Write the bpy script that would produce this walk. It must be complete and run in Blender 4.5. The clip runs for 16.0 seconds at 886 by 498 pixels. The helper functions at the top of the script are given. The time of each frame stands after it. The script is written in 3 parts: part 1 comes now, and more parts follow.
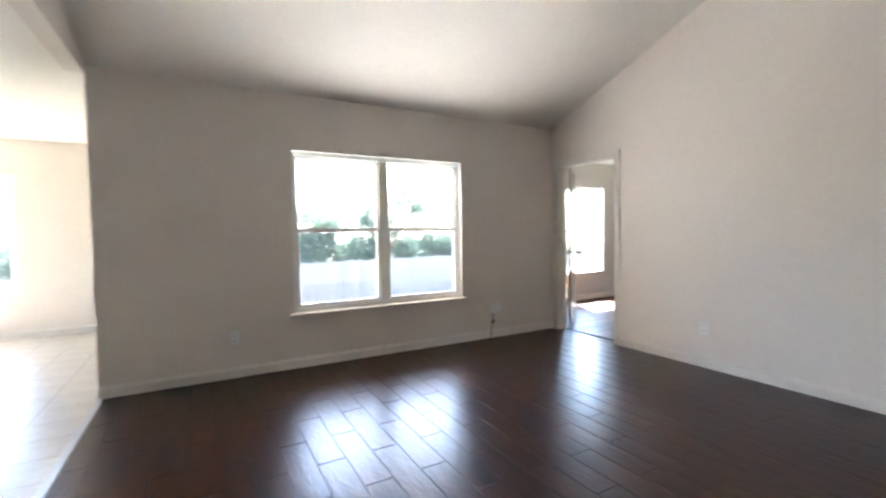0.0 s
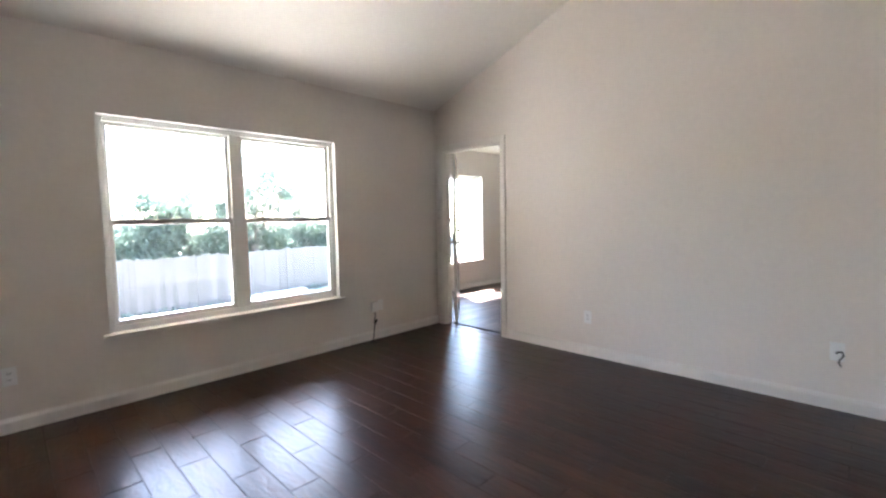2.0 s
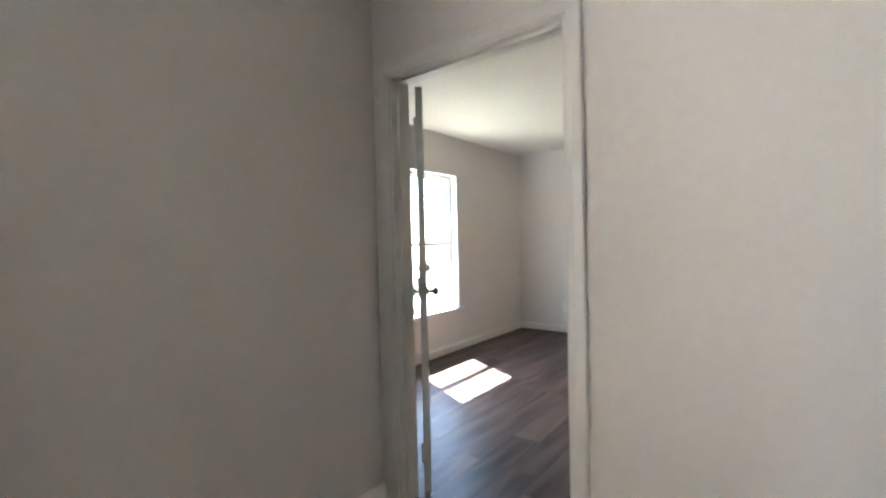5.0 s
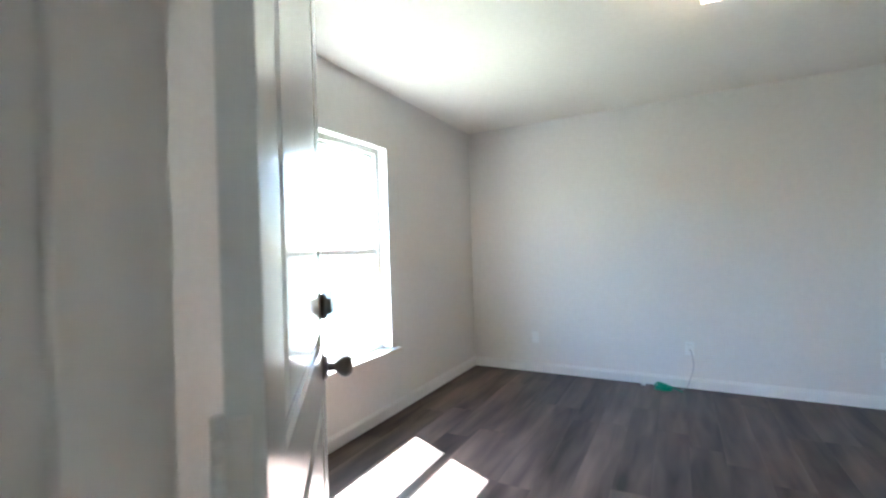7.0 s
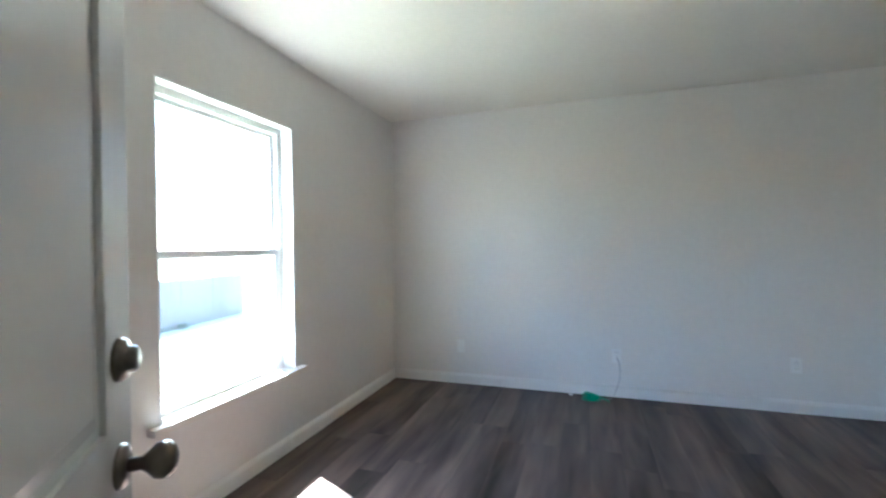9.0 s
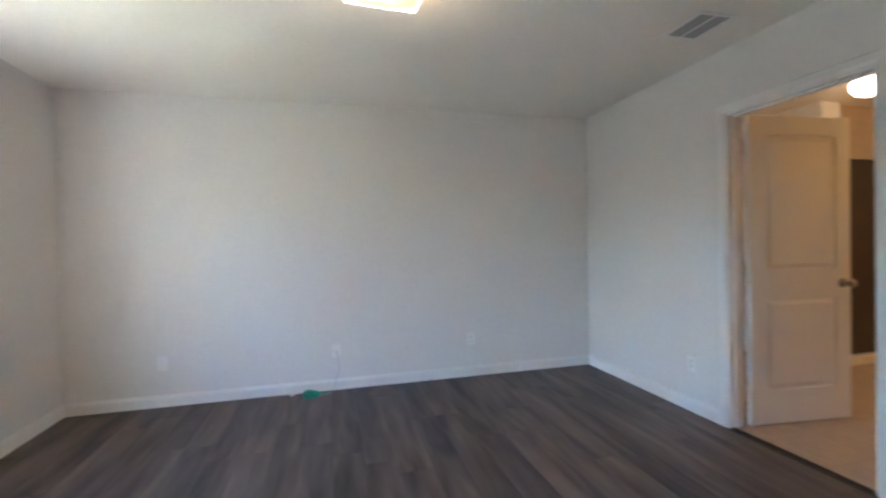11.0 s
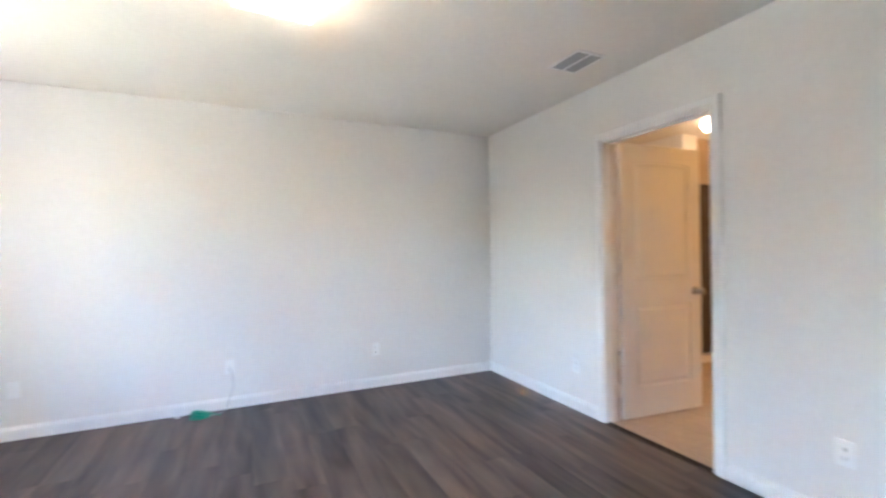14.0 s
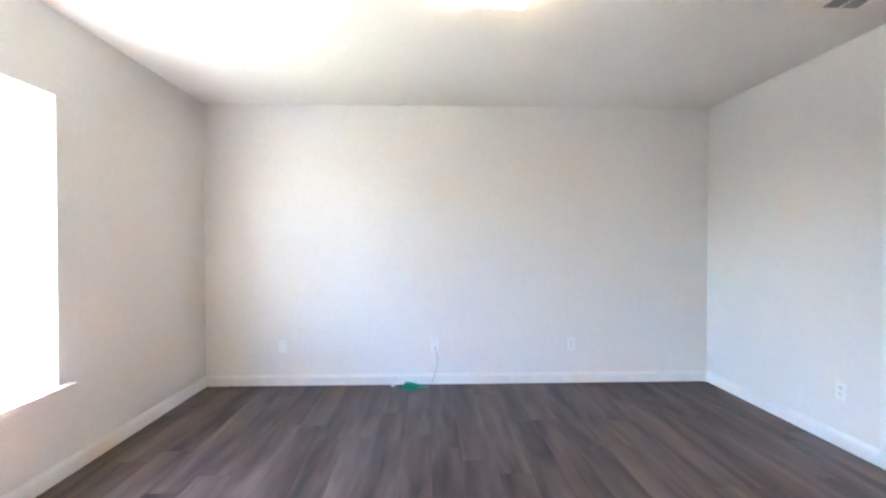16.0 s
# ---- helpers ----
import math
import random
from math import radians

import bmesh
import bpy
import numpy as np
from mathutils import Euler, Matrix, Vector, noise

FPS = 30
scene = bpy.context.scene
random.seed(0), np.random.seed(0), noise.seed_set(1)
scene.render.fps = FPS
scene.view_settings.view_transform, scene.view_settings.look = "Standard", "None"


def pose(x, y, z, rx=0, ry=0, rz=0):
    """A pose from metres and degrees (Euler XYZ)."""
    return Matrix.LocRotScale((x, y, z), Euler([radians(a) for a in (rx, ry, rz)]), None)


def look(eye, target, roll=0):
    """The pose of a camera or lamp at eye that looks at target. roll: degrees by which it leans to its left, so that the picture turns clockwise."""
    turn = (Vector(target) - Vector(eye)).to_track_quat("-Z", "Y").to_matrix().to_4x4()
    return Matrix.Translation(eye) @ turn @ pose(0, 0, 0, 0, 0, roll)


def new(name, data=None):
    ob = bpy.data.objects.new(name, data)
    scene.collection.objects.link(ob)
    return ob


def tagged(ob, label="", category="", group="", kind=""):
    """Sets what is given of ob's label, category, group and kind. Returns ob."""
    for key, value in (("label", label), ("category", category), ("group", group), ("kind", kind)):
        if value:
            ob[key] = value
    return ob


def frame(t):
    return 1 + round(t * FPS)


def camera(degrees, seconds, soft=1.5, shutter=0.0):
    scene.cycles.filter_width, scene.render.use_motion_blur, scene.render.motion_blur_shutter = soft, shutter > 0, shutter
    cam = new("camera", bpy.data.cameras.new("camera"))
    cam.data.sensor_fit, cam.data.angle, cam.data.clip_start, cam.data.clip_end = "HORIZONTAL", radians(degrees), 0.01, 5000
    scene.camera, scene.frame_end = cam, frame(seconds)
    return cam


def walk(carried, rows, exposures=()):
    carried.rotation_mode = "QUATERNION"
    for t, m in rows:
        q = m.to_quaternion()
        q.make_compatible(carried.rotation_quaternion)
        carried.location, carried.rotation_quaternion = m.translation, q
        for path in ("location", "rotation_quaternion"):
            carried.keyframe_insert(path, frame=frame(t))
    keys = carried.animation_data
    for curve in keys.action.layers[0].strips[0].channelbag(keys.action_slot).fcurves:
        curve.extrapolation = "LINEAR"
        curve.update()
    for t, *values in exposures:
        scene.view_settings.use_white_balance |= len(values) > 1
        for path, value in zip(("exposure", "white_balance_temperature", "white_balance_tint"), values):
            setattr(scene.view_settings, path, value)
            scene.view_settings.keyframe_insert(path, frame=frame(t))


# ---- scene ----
cam = camera(91.2, 16.0, soft=2.3, shutter=0.5)
PATH = [
    (0, (-3.874, -4.116, 1.227), (-2.902, -2.37, 1.152), -0.8),
    (0.5, (-3.919, -4.065, 1.265), (-2.657, -2.516, 1.183), -0.5),
    (1, (-3.928, -4.002, 1.25), (-2.566, -2.541, 1.15), -0.2),
    (1.5, (-3.873, -3.915, 1.243), (-2.449, -2.521, 1.078), -0.5),
    (2, (-3.617, -3.679, 1.247), (-2.198, -2.275, 1.108), -1.1),
    (2.5, (-3.318, -3.356, 1.243), (-1.895, -1.955, 1.145), 0.7),
    (3, (-2.968, -2.983, 1.269), (-1.492, -1.636, 1.165), -0.8),
    (3.5, (-2.562, -2.589, 1.276), (-1.088, -1.24, 1.195), -0.5),
    (4, (-2.164, -2.187, 1.277), (-0.668, -0.861, 1.222), -0.4),
    (4.2, (-2.04, -2.057, 1.277), (-0.504, -0.777, 1.235), -1.4),
    (6.3, (-0.444, -0.76, 1.211), (1.179, 0.408, 1.197), 0.4),
    (6.5, (-0.332, -0.665, 1.211), (1.324, 0.455, 1.238), 1.3),
    (7, (-0.092, -0.487, 1.223), (1.667, 0.466, 1.227), -1.7),
    (7.5, (0.111, -0.387, 1.229), (1.824, 0.645, 1.254), -0.5),
    (8, (0.236, -0.318, 1.229), (1.994, 0.636, 1.241), -1.1),
    (8.2, (0.259, -0.312, 1.234), (2.043, 0.591, 1.255), -0.9),
    (10.3, (0.304, -0.476, 1.251), (2.304, -0.488, 1.206), -1.0),
    (10.5, (0.3, -0.511, 1.215), (2.296, -0.639, 1.198), -1.0),
    (11, (0.266, -0.536, 1.236), (2.203, -1.032, 1.208), -1.2),
    (11.5, (0.211, -0.61, 1.252), (2.03, -1.441, 1.217), -1.0),
    (12, (0.162, -0.661, 1.23), (1.849, -1.737, 1.235), -0.6),
    (12.5, (0.149, -0.678, 1.254), (1.725, -1.91, 1.243), -0.2),
    (13, (0.119, -0.697, 1.243), (1.631, -2.006, 1.235), -0.3),
    (13.5, (0.119, -0.687, 1.247), (1.712, -1.897, 1.248), -0.7),
    (14, (0.178, -0.636, 1.246), (1.99, -1.482, 1.256), -0.7),
    (14.5, (0.234, -0.573, 1.247), (2.18, -1.032, 1.262), -0.4),
    (15, (0.26, -0.521, 1.242), (2.246, -0.756, 1.263), -0.2),
    (15.5, (0.272, -0.493, 1.241), (2.27, -0.592, 1.256), -0.1),
    (16, (0.278, -0.493, 1.235), (2.276, -0.562, 1.21), -0.0),
]
EXPOSURES = [(0, 5.1, 6200, 15), (0.5, 4.98, 6300, 17), (1.5, 5.0, 6300, 18), (2.5, 4.98, 6300, 17), (3.5, 4.8, 6250, 16), (4.2, 4.78, 6200, 14), (6.3, 5.15, 5650, 8), (7.5, 5.22, 5450, 6), (8.2, 4.92, 5400, 5), (10.3, 4.85, 5600, 9), (11.5, 5.45, 5800, 13), (12.5, 5.85, 5850, 14), (14, 6.0, 5850, 14), (16, 6.02, 5700, 14)]
walk(cam, [(t, look(eye, target, roll)) for t, eye, target, roll in PATH], EXPOSURES)

# ---- world, sun, exposure ----
SUN_FROM = Vector((0.293, 0.65, 1.0)).normalized()
world = bpy.data.worlds.new("sky")
scene.world = world
world.use_nodes = True
wn = world.node_tree.nodes
sky = wn.new("ShaderNodeTexSky")
sky.sky_type = "NISHITA"
sky.sun_disc = False
sky.sun_elevation = math.asin(SUN_FROM.z)
sky.sun_rotation = math.atan2(SUN_FROM.x, SUN_FROM.y)
world.node_tree.links.new(sky.outputs[0], wn["Background"].inputs[0])
wn["Background"].inputs[1].default_value = 0.15

sun = new("sun", bpy.data.lights.new("sun", "SUN"))
sun.data.energy, sun.data.angle, sun.data.color = 4.5, radians(0.6), (1.0, 0.95, 0.88)
sun.matrix_world = look(SUN_FROM * 30, (0, 0, 0))


# ---- materials ----
def nodes_of(mat):
    mat.use_nodes = True
    t = mat.node_tree
    return t.nodes, t.links, t.nodes["Principled BSDF"]


def plain(name, color, rough=0.5, metal=0.0, spread=0.06, grain=60.0, bump=0.0, bump_scale=200.0, big=1.5, emit=0.0, specular=0.5):
    """Paint, plastic, metal or cloth: colour with variation at two scales and fine relief."""
    mat = bpy.data.materials.new(name)
    n, l, p = nodes_of(mat)
    p.inputs["Roughness"].default_value, p.inputs["Metallic"].default_value = rough, metal
    p.inputs["Specular IOR Level"].default_value = specular
    tc = n.new("ShaderNodeTexCoord")
    a, b = n.new("ShaderNodeTexNoise"), n.new("ShaderNodeTexNoise")
    a.inputs["Scale"].default_value, b.inputs["Scale"].default_value = big, grain
    a.inputs["Detail"].default_value = 4
    add = n.new("ShaderNodeMath")
    add.operation = "ADD"
    l.new(tc.outputs["Object"], a.inputs["Vector"])
    l.new(tc.outputs["Object"], b.inputs["Vector"])
    l.new(a.outputs["Fac"], add.inputs[0])
    l.new(b.outputs["Fac"], add.inputs[1])
    ramp = n.new("ShaderNodeMapRange")
    ramp.inputs["From Min"].default_value, ramp.inputs["From Max"].default_value = 0.6, 1.4
    ramp.inputs["To Min"].default_value, ramp.inputs["To Max"].default_value = 1 - spread, 1 + spread
    l.new(add.outputs[0], ramp.inputs["Value"])
    mul = n.new("ShaderNodeVectorMath")
    mul.operation = "SCALE"
    mul.inputs[0].default_value = color
    l.new(ramp.outputs[0], mul.inputs["Scale"])
    l.new(mul.outputs[0], p.inputs["Base Color"])
    if bump:
        c, d = n.new("ShaderNodeTexNoise"), n.new("ShaderNodeBump")
        c.inputs["Scale"].default_value, c.inputs["Detail"].default_value = bump_scale, 3
        d.inputs["Strength"].default_value, d.inputs["Distance"].default_value = bump, 0.002
        l.new(tc.outputs["Object"], c.inputs["Vector"])
        l.new(c.outputs["Fac"], d.inputs["Height"])
        l.new(d.outputs[0], p.inputs["Normal"])
    if emit:
        p.inputs["Emission Color"].default_value = (*color, 1)
        p.inputs["Emission Strength"].default_value = emit
    return mat


def board(name, dark, light, rough, along, grain=1.0, scrape=0.0, spread=0.35, gloss_var=0.12, specular=0.5, layers=((1.3, 9.0), (5.0, 16.0)), detail=5.0):
    """Wood or wood-look boards: streaks along one axis, each board shifted and toned by its own random number."""
    mat = bpy.data.materials.new(name)
    n, l, p = nodes_of(mat)
    p.inputs["Specular IOR Level"].default_value = specular
    tc, info = n.new("ShaderNodeTexCoord"), n.new("ShaderNodeObjectInfo")
    shift = n.new("ShaderNodeVectorMath")
    shift.operation = "MULTIPLY_ADD"
    shift.inputs[1].default_value = (1, 1, 1)
    off = n.new("ShaderNodeCombineXYZ")
    big = n.new("ShaderNodeMath")
    big.operation = "MULTIPLY"
    big.inputs[1].default_value = 57.0
    l.new(info.outputs["Random"], big.inputs[0])
    for k in range(3):
        l.new(big.outputs[0], off.inputs[k])
    l.new(tc.outputs["Object"], shift.inputs[0])
    l.new(off.outputs[0], shift.inputs[2])
    tex = []
    for scale, across in ((a * grain, b) for a, b in layers):
        m, t = n.new("ShaderNodeMapping"), n.new("ShaderNodeTexNoise")
        s = [scale * across] * 3
        s["xyz".index(along)] = scale
        m.inputs["Scale"].default_value = s
        t.inputs["Scale"].default_value, t.inputs["Detail"].default_value, t.inputs["Distortion"].default_value = 1.0, detail, 0.6
        l.new(shift.outputs[0], m.inputs["Vector"])
        l.new(m.outputs[0], t.inputs["Vector"])
        tex.append(t)
    mixv = n.new("ShaderNodeMath")
    mixv.operation = "MULTIPLY_ADD"
    mixv.inputs[1].default_value = 0.45
    l.new(tex[1].outputs["Fac"], mixv.inputs[0])
    half = n.new("ShaderNodeMath")
    half.operation = "MULTIPLY_ADD"
    half.inputs[1].default_value = 0.8
    l.new(tex[0].outputs["Fac"], half.inputs[0])
    tone = n.new("ShaderNodeMath")
    tone.operation = "MULTIPLY_ADD"
    tone.inputs[1].default_value, tone.inputs[2].default_value = spread, -0.12 - spread / 2
    l.new(info.outputs["Random"], tone.inputs[0])
    l.new(tone.outputs[0], half.inputs[2])
    l.new(half.outputs[0], mixv.inputs[2])
    ramp = n.new("ShaderNodeValToRGB")
    ramp.color_ramp.elements[0].position, ramp.color_ramp.elements[0].color = 0.30, (*dark, 1)
    ramp.color_ramp.elements[1].position, ramp.color_ramp.elements[1].color = 0.75, (*light, 1)
    l.new(mixv.outputs[0], ramp.inputs[0])
    l.new(ramp.outputs[0], p.inputs["Base Color"])
    r = n.new("ShaderNodeMapRange")
    r.inputs["To Min"].default_value, r.inputs["To Max"].default_value = rough - gloss_var / 2, rough + gloss_var / 2
    l.new(tex[0].outputs["Fac"], r.inputs["Value"])
    l.new(r.outputs[0], p.inputs["Roughness"])
    bump = n.new("ShaderNodeBump")
    bump.inputs["Strength"].default_value, bump.inputs["Distance"].default_value = 0.25, 0.0012
    l.new(tex[1].outputs["Fac"], bump.inputs["Height"])
    if scrape:
        m, t = n.new("ShaderNodeMapping"), n.new("ShaderNodeTexNoise")
        s = [26.0] * 3
        s["xyz".index(along)] = 7.0
        m.inputs["Scale"].default_value = s
        t.inputs["Scale"].default_value, t.inputs["Detail"].default_value, t.inputs["Distortion"].default_value = 1.0, 1, 1.2
        l.new(shift.outputs[0], m.inputs["Vector"])
        l.new(m.outputs[0], t.inputs["Vector"])
        b2 = n.new("ShaderNodeBump")
        b2.inputs["Strength"].default_value, b2.inputs["Distance"].default_value = scrape, 0.003
        l.new(t.outputs["Fac"], b2.inputs["Height"])
        l.new(bump.outputs[0], b2.inputs["Normal"])
        bump = b2
    l.new(bump.outputs[0], p.inputs["Normal"])
    return mat


def glass_material(name):
    """Window glass with a thin pale layer standing in for glare: see-through with a Fresnel-driven gloss."""
    mat = bpy.data.materials.new(name)
    n, l, p = nodes_of(mat)
    n.remove(p)
    tr, gl, mx, fr = (n.new("ShaderNode" + k) for k in ("BsdfTransparent", "BsdfGlossy", "MixShader", "LayerWeight"))
    tr.inputs[0].default_value = (0.96, 0.98, 0.97, 1)
    gl.inputs["Roughness"].default_value = 0.01
    fr.inputs["Blend"].default_value = 0.12
    edge = n.new("ShaderNodeMapRange")
    edge.inputs["To Min"].default_value, edge.inputs["To Max"].default_value = 0.03, 0.6
    l.new(fr.outputs["Facing"], edge.inputs["Value"])
    l.new(edge.outputs[0], mx.inputs[0])
    # Pale translucent layer lifts the outdoor darks, imitating veiling glare.
    glare, glare_mix = n.new("ShaderNodeBsdfTranslucent"), n.new("ShaderNodeMixShader")
    glare.inputs[0].default_value = (0.85, 0.9, 0.9, 1)
    glare_noise = n.new("ShaderNodeTexNoise")
    glare_noise.inputs["Scale"].default_value, glare_noise.inputs["Detail"].default_value = 5.0, 4
    amount = n.new("ShaderNodeMapRange")
    amount.inputs["To Min"].default_value, amount.inputs["To Max"].default_value = 0.0028, 0.0052
    l.new(glare_noise.outputs["Fac"], amount.inputs["Value"])
    l.new(amount.outputs[0], glare_mix.inputs[0])
    l.new(tr.outputs[0], glare_mix.inputs[1])
    l.new(glare.outputs[0], glare_mix.inputs[2])
    l.new(glare_mix.outputs[0], mx.inputs[1])
    l.new(gl.outputs[0], mx.inputs[2])
    l.new(mx.outputs[0], n["Material Output"].inputs[0])
    return mat


WALL = plain("greige_wall_paint", (0.77, 0.715, 0.655), 0.85, spread=0.03, grain=25, bump=0.2, bump_scale=90, big=0.8, specular=0.12)
BEDWALL = plain("pale_grey_wall_paint", (0.76, 0.74, 0.71), 0.85, spread=0.03, grain=25, bump=0.1, bump_scale=90, big=0.8, specular=0.12)
CEIL = plain("ceiling_paint", (0.85, 0.82, 0.765), 0.75, spread=0.03, grain=30, bump=0.45, bump_scale=70, specular=0.12)
TRIM = plain("semi_gloss_trim_paint", (0.76, 0.72, 0.665), 0.4, spread=0.03, grain=12, bump=0.08, bump_scale=120)
WHITETRIM = plain("white_trim_paint", (0.80, 0.79, 0.77), 0.4, spread=0.03, grain=12, bump=0.08, bump_scale=120)
DOORPAINT = plain("glossy_door_paint", (0.74, 0.73, 0.69), 0.17, spread=0.03, grain=8, bump=0.05, bump_scale=60)
VINYL = plain("white_vinyl", (0.82, 0.82, 0.80), 0.35, spread=0.03, grain=20, bump=0.05)
PLATE = plain("white_plastic", (0.82, 0.82, 0.80), 0.3, spread=0.02)
SLOT = plain("dark_slot", (0.03, 0.03, 0.03), 0.6)
GLASS = glass_material("window_glass")
TILE = board("dark_wood_look_tile", (0.014, 0.0044, 0.0024), (0.056, 0.0176, 0.0090), 0.29, "y", grain=0.8, scrape=0.6, spread=0.10, gloss_var=0.07, specular=0.27)
GROUT = plain("dark_grout", (0.02, 0.014, 0.012), 0.85, spread=0.3, grain=90)
PLANK = board("grey_brown_vinyl_plank", (0.013, 0.0095, 0.008), (0.165, 0.117, 0.097), 0.42, "x", spread=0.12, specular=0.32, layers=((0.9, 7.5), (1.8, 6.5)), detail=1.6)
SUBFLOOR = plain("dark_joint", (0.02, 0.016, 0.014), 0.9)
BEIGE = plain("beige_floor_tile", (0.52, 0.46, 0.38), 0.35, spread=0.1, grain=14, bump=0.1, bump_scale=40)
BEIGEGROUT = plain("beige_grout", (0.25, 0.22, 0.18), 0.9)
BATHTILE = plain("tan_bath_tile", (0.46, 0.36, 0.26), 0.4, spread=0.12, grain=14)
STRIP = plain("satin_metal_strip", (0.45, 0.46, 0.48), 0.3, metal=0.9, spread=0.08)
BRONZE = plain("dark_nickel", (0.20, 0.18, 0.16), 0.32, metal=1.0, spread=0.2, grain=40)
NICKEL = plain("satin_nickel", (0.30, 0.28, 0.25), 0.3, metal=1.0, spread=0.08)
GREEN = plain("green_plastic_line", (0.0, 0.33, 0.20), 0.35, spread=0.15)
CABLE = plain("black_cable", (0.02, 0.02, 0.02), 0.5)
WHITECABLE = plain("white_cable", (0.42, 0.42, 0.44), 0.45)
VENTDARK = plain("grey_vent_slat", (0.33, 0.34, 0.34), 0.5, spread=0.08)
LAMPGLASS = plain("lit_frosted_glass", (1.0, 0.78, 0.52), 0.4, spread=0.04, emit=0.012)
LAMPRIM = plain("lit_glass_edge", (1.0, 0.80, 0.52), 0.4, spread=0.04, emit=0.3)
GLOBE = plain("lit_globe_glass", (1.0, 0.78, 0.5), 0.4, spread=0.03, emit=0.6)
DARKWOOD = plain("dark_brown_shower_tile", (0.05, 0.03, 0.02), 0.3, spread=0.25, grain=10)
TUB = plain("white_shower_pan", (0.75, 0.72, 0.68), 0.25)
PICKET = board("weathered_cedar", (0.06, 0.055, 0.054), (0.105, 0.096, 0.093), 0.8, "z", grain=1.0, spread=0.35)
GRASS = plain("dry_lawn", (0.21, 0.21, 0.145), 0.95, spread=0.35, grain=9, bump=0.8, bump_scale=60, big=0.4)
CONCRETE = plain("pale_concrete", (0.52, 0.50, 0.47), 0.85, spread=0.12, grain=20, bump=0.3, bump_scale=80)
STUCCO = plain("tan_siding", (0.48, 0.40, 0.32), 0.85, spread=0.1, bump=0.4, bump_scale=60)
SOFFIT = plain("orange_stained_beam", (0.20, 0.115, 0.07), 0.6, spread=0.15, grain=10)
SHINGLE = plain("grey_shingle", (0.12, 0.11, 0.10), 0.9, spread=0.3, grain=30)
BARK = plain("bark", (0.13, 0.10, 0.08), 0.9, spread=0.3, grain=30, bump=0.8, bump_scale=40)
LEAF = plain("green_leaf", (0.055, 0.085, 0.068), 0.8, spread=0.4, grain=6, specular=0.1)
LEAFB = plain("grey_green_leaf", (0.105, 0.15, 0.115), 0.8, spread=0.4, grain=6, specular=0.1)
for leafy in (LEAF, LEAFB, LAMPGLASS):
    n, l, p = nodes_of(leafy)
    tl, mx = n.new("ShaderNodeBsdfTranslucent"), n.new("ShaderNodeMixShader")
    l.new(p.inputs["Base Color"].links[0].from_socket, tl.inputs[0])
    mx.inputs[0].default_value = 0.7
    l.new(p.outputs[0], mx.inputs[1])
    l.new(tl.outputs[0], mx.inputs[2])
    l.new(mx.outputs[0], n["Material Output"].inputs[0])
STONE = plain("pale_stone", (0.42, 0.40, 0.37), 0.9, spread=0.25, grain=12, bump=0.6, bump_scale=40)


# ---- mesh helpers ----
def box(bm, x0, x1, y0, y1, z0, z1, bevel=0.0):
    ret = bmesh.ops.create_cube(bm, size=1.0)["verts"]
    for v in ret:
        v.co = Vector(((x0 + x1) / 2 + v.co.x * (x1 - x0), (y0 + y1) / 2 + v.co.y * (y1 - y0), (z0 + z1) / 2 + v.co.z * (z1 - z0)))
    if bevel:
        edges = list({e for v in ret for e in v.link_edges})
        bmesh.ops.bevel(bm, geom=edges, offset=bevel, segments=2, affect="EDGES", profile=0.5)
    return bm


def boxes(*rows, bevel=0.0):
    bm = bmesh.new()
    for r in rows:
        box(bm, *r, bevel=bevel)
    return bm


def prism(bm, outline, axis, a, b):
    """A solid whose outline (two coordinates, the other axes in order) runs from a to b along axis."""
    k = "xyz".index(axis)
    ends = []
    for v in (a, b):
        ring = []
        for p in outline:
            c = list(p)
            c.insert(k, v)
            ring.append(bm.verts.new(c))
        ends.append(ring)
    bm.faces.new(ends[0])
    bm.faces.new(ends[1][::-1])
    for i in range(len(outline)):
        j = (i + 1) % len(outline)
        bm.faces.new((ends[0][i], ends[1][i], ends[1][j], ends[0][j]))
    bmesh.ops.recalc_face_normals(bm, faces=bm.faces)
    return bm


def lathe(bm, profile, m=None, steps=24):
    """Profile of (radius, height) turned about z, then moved by m."""
    rings = []
    for r, z in profile:
        rings.append([bm.verts.new((r * math.cos(2 * math.pi * k / steps), r * math.sin(2 * math.pi * k / steps), z)) for k in range(steps)])
    for a, b in zip(rings, rings[1:]):
        for k in range(steps):
            j = (k + 1) % steps
            bm.faces.new((a[k], a[j], b[j], b[k]))
    bm.faces.new(rings[0][::-1])
    bm.faces.new(rings[-1])
    bmesh.ops.recalc_face_normals(bm, faces=bm.faces)
    for f in bm.faces:
        f.smooth = True
    if m is not None:
        bmesh.ops.transform(bm, matrix=m, verts=bm.verts)
    return bm


def tube(bm, points, radius, sides=8):
    """A round cable through the given points."""
    pts = [Vector(p) for p in points]
    rings = []
    for i, p in enumerate(pts):
        d = (pts[min(i + 1, len(pts) - 1)] - pts[max(i - 1, 0)]).normalized()
        u = d.orthogonal().normalized() if i == 0 else (rings_u - d * rings_u.dot(d)).normalized()
        rings_u = u
        w = d.cross(u)
        rings.append([bm.verts.new(p + radius * (u * math.cos(2 * math.pi * k / sides) + w * math.sin(2 * math.pi * k / sides))) for k in range(sides)])
    for a, b in zip(rings, rings[1:]):
        for k in range(sides):
            j = (k + 1) % sides
            bm.faces.new((a[k], a[j], b[j], b[k])).smooth = True
    bm.faces.new(rings[0][::-1])
    bm.faces.new(rings[-1])
    bmesh.ops.recalc_face_normals(bm, faces=bm.faces)
    return bm


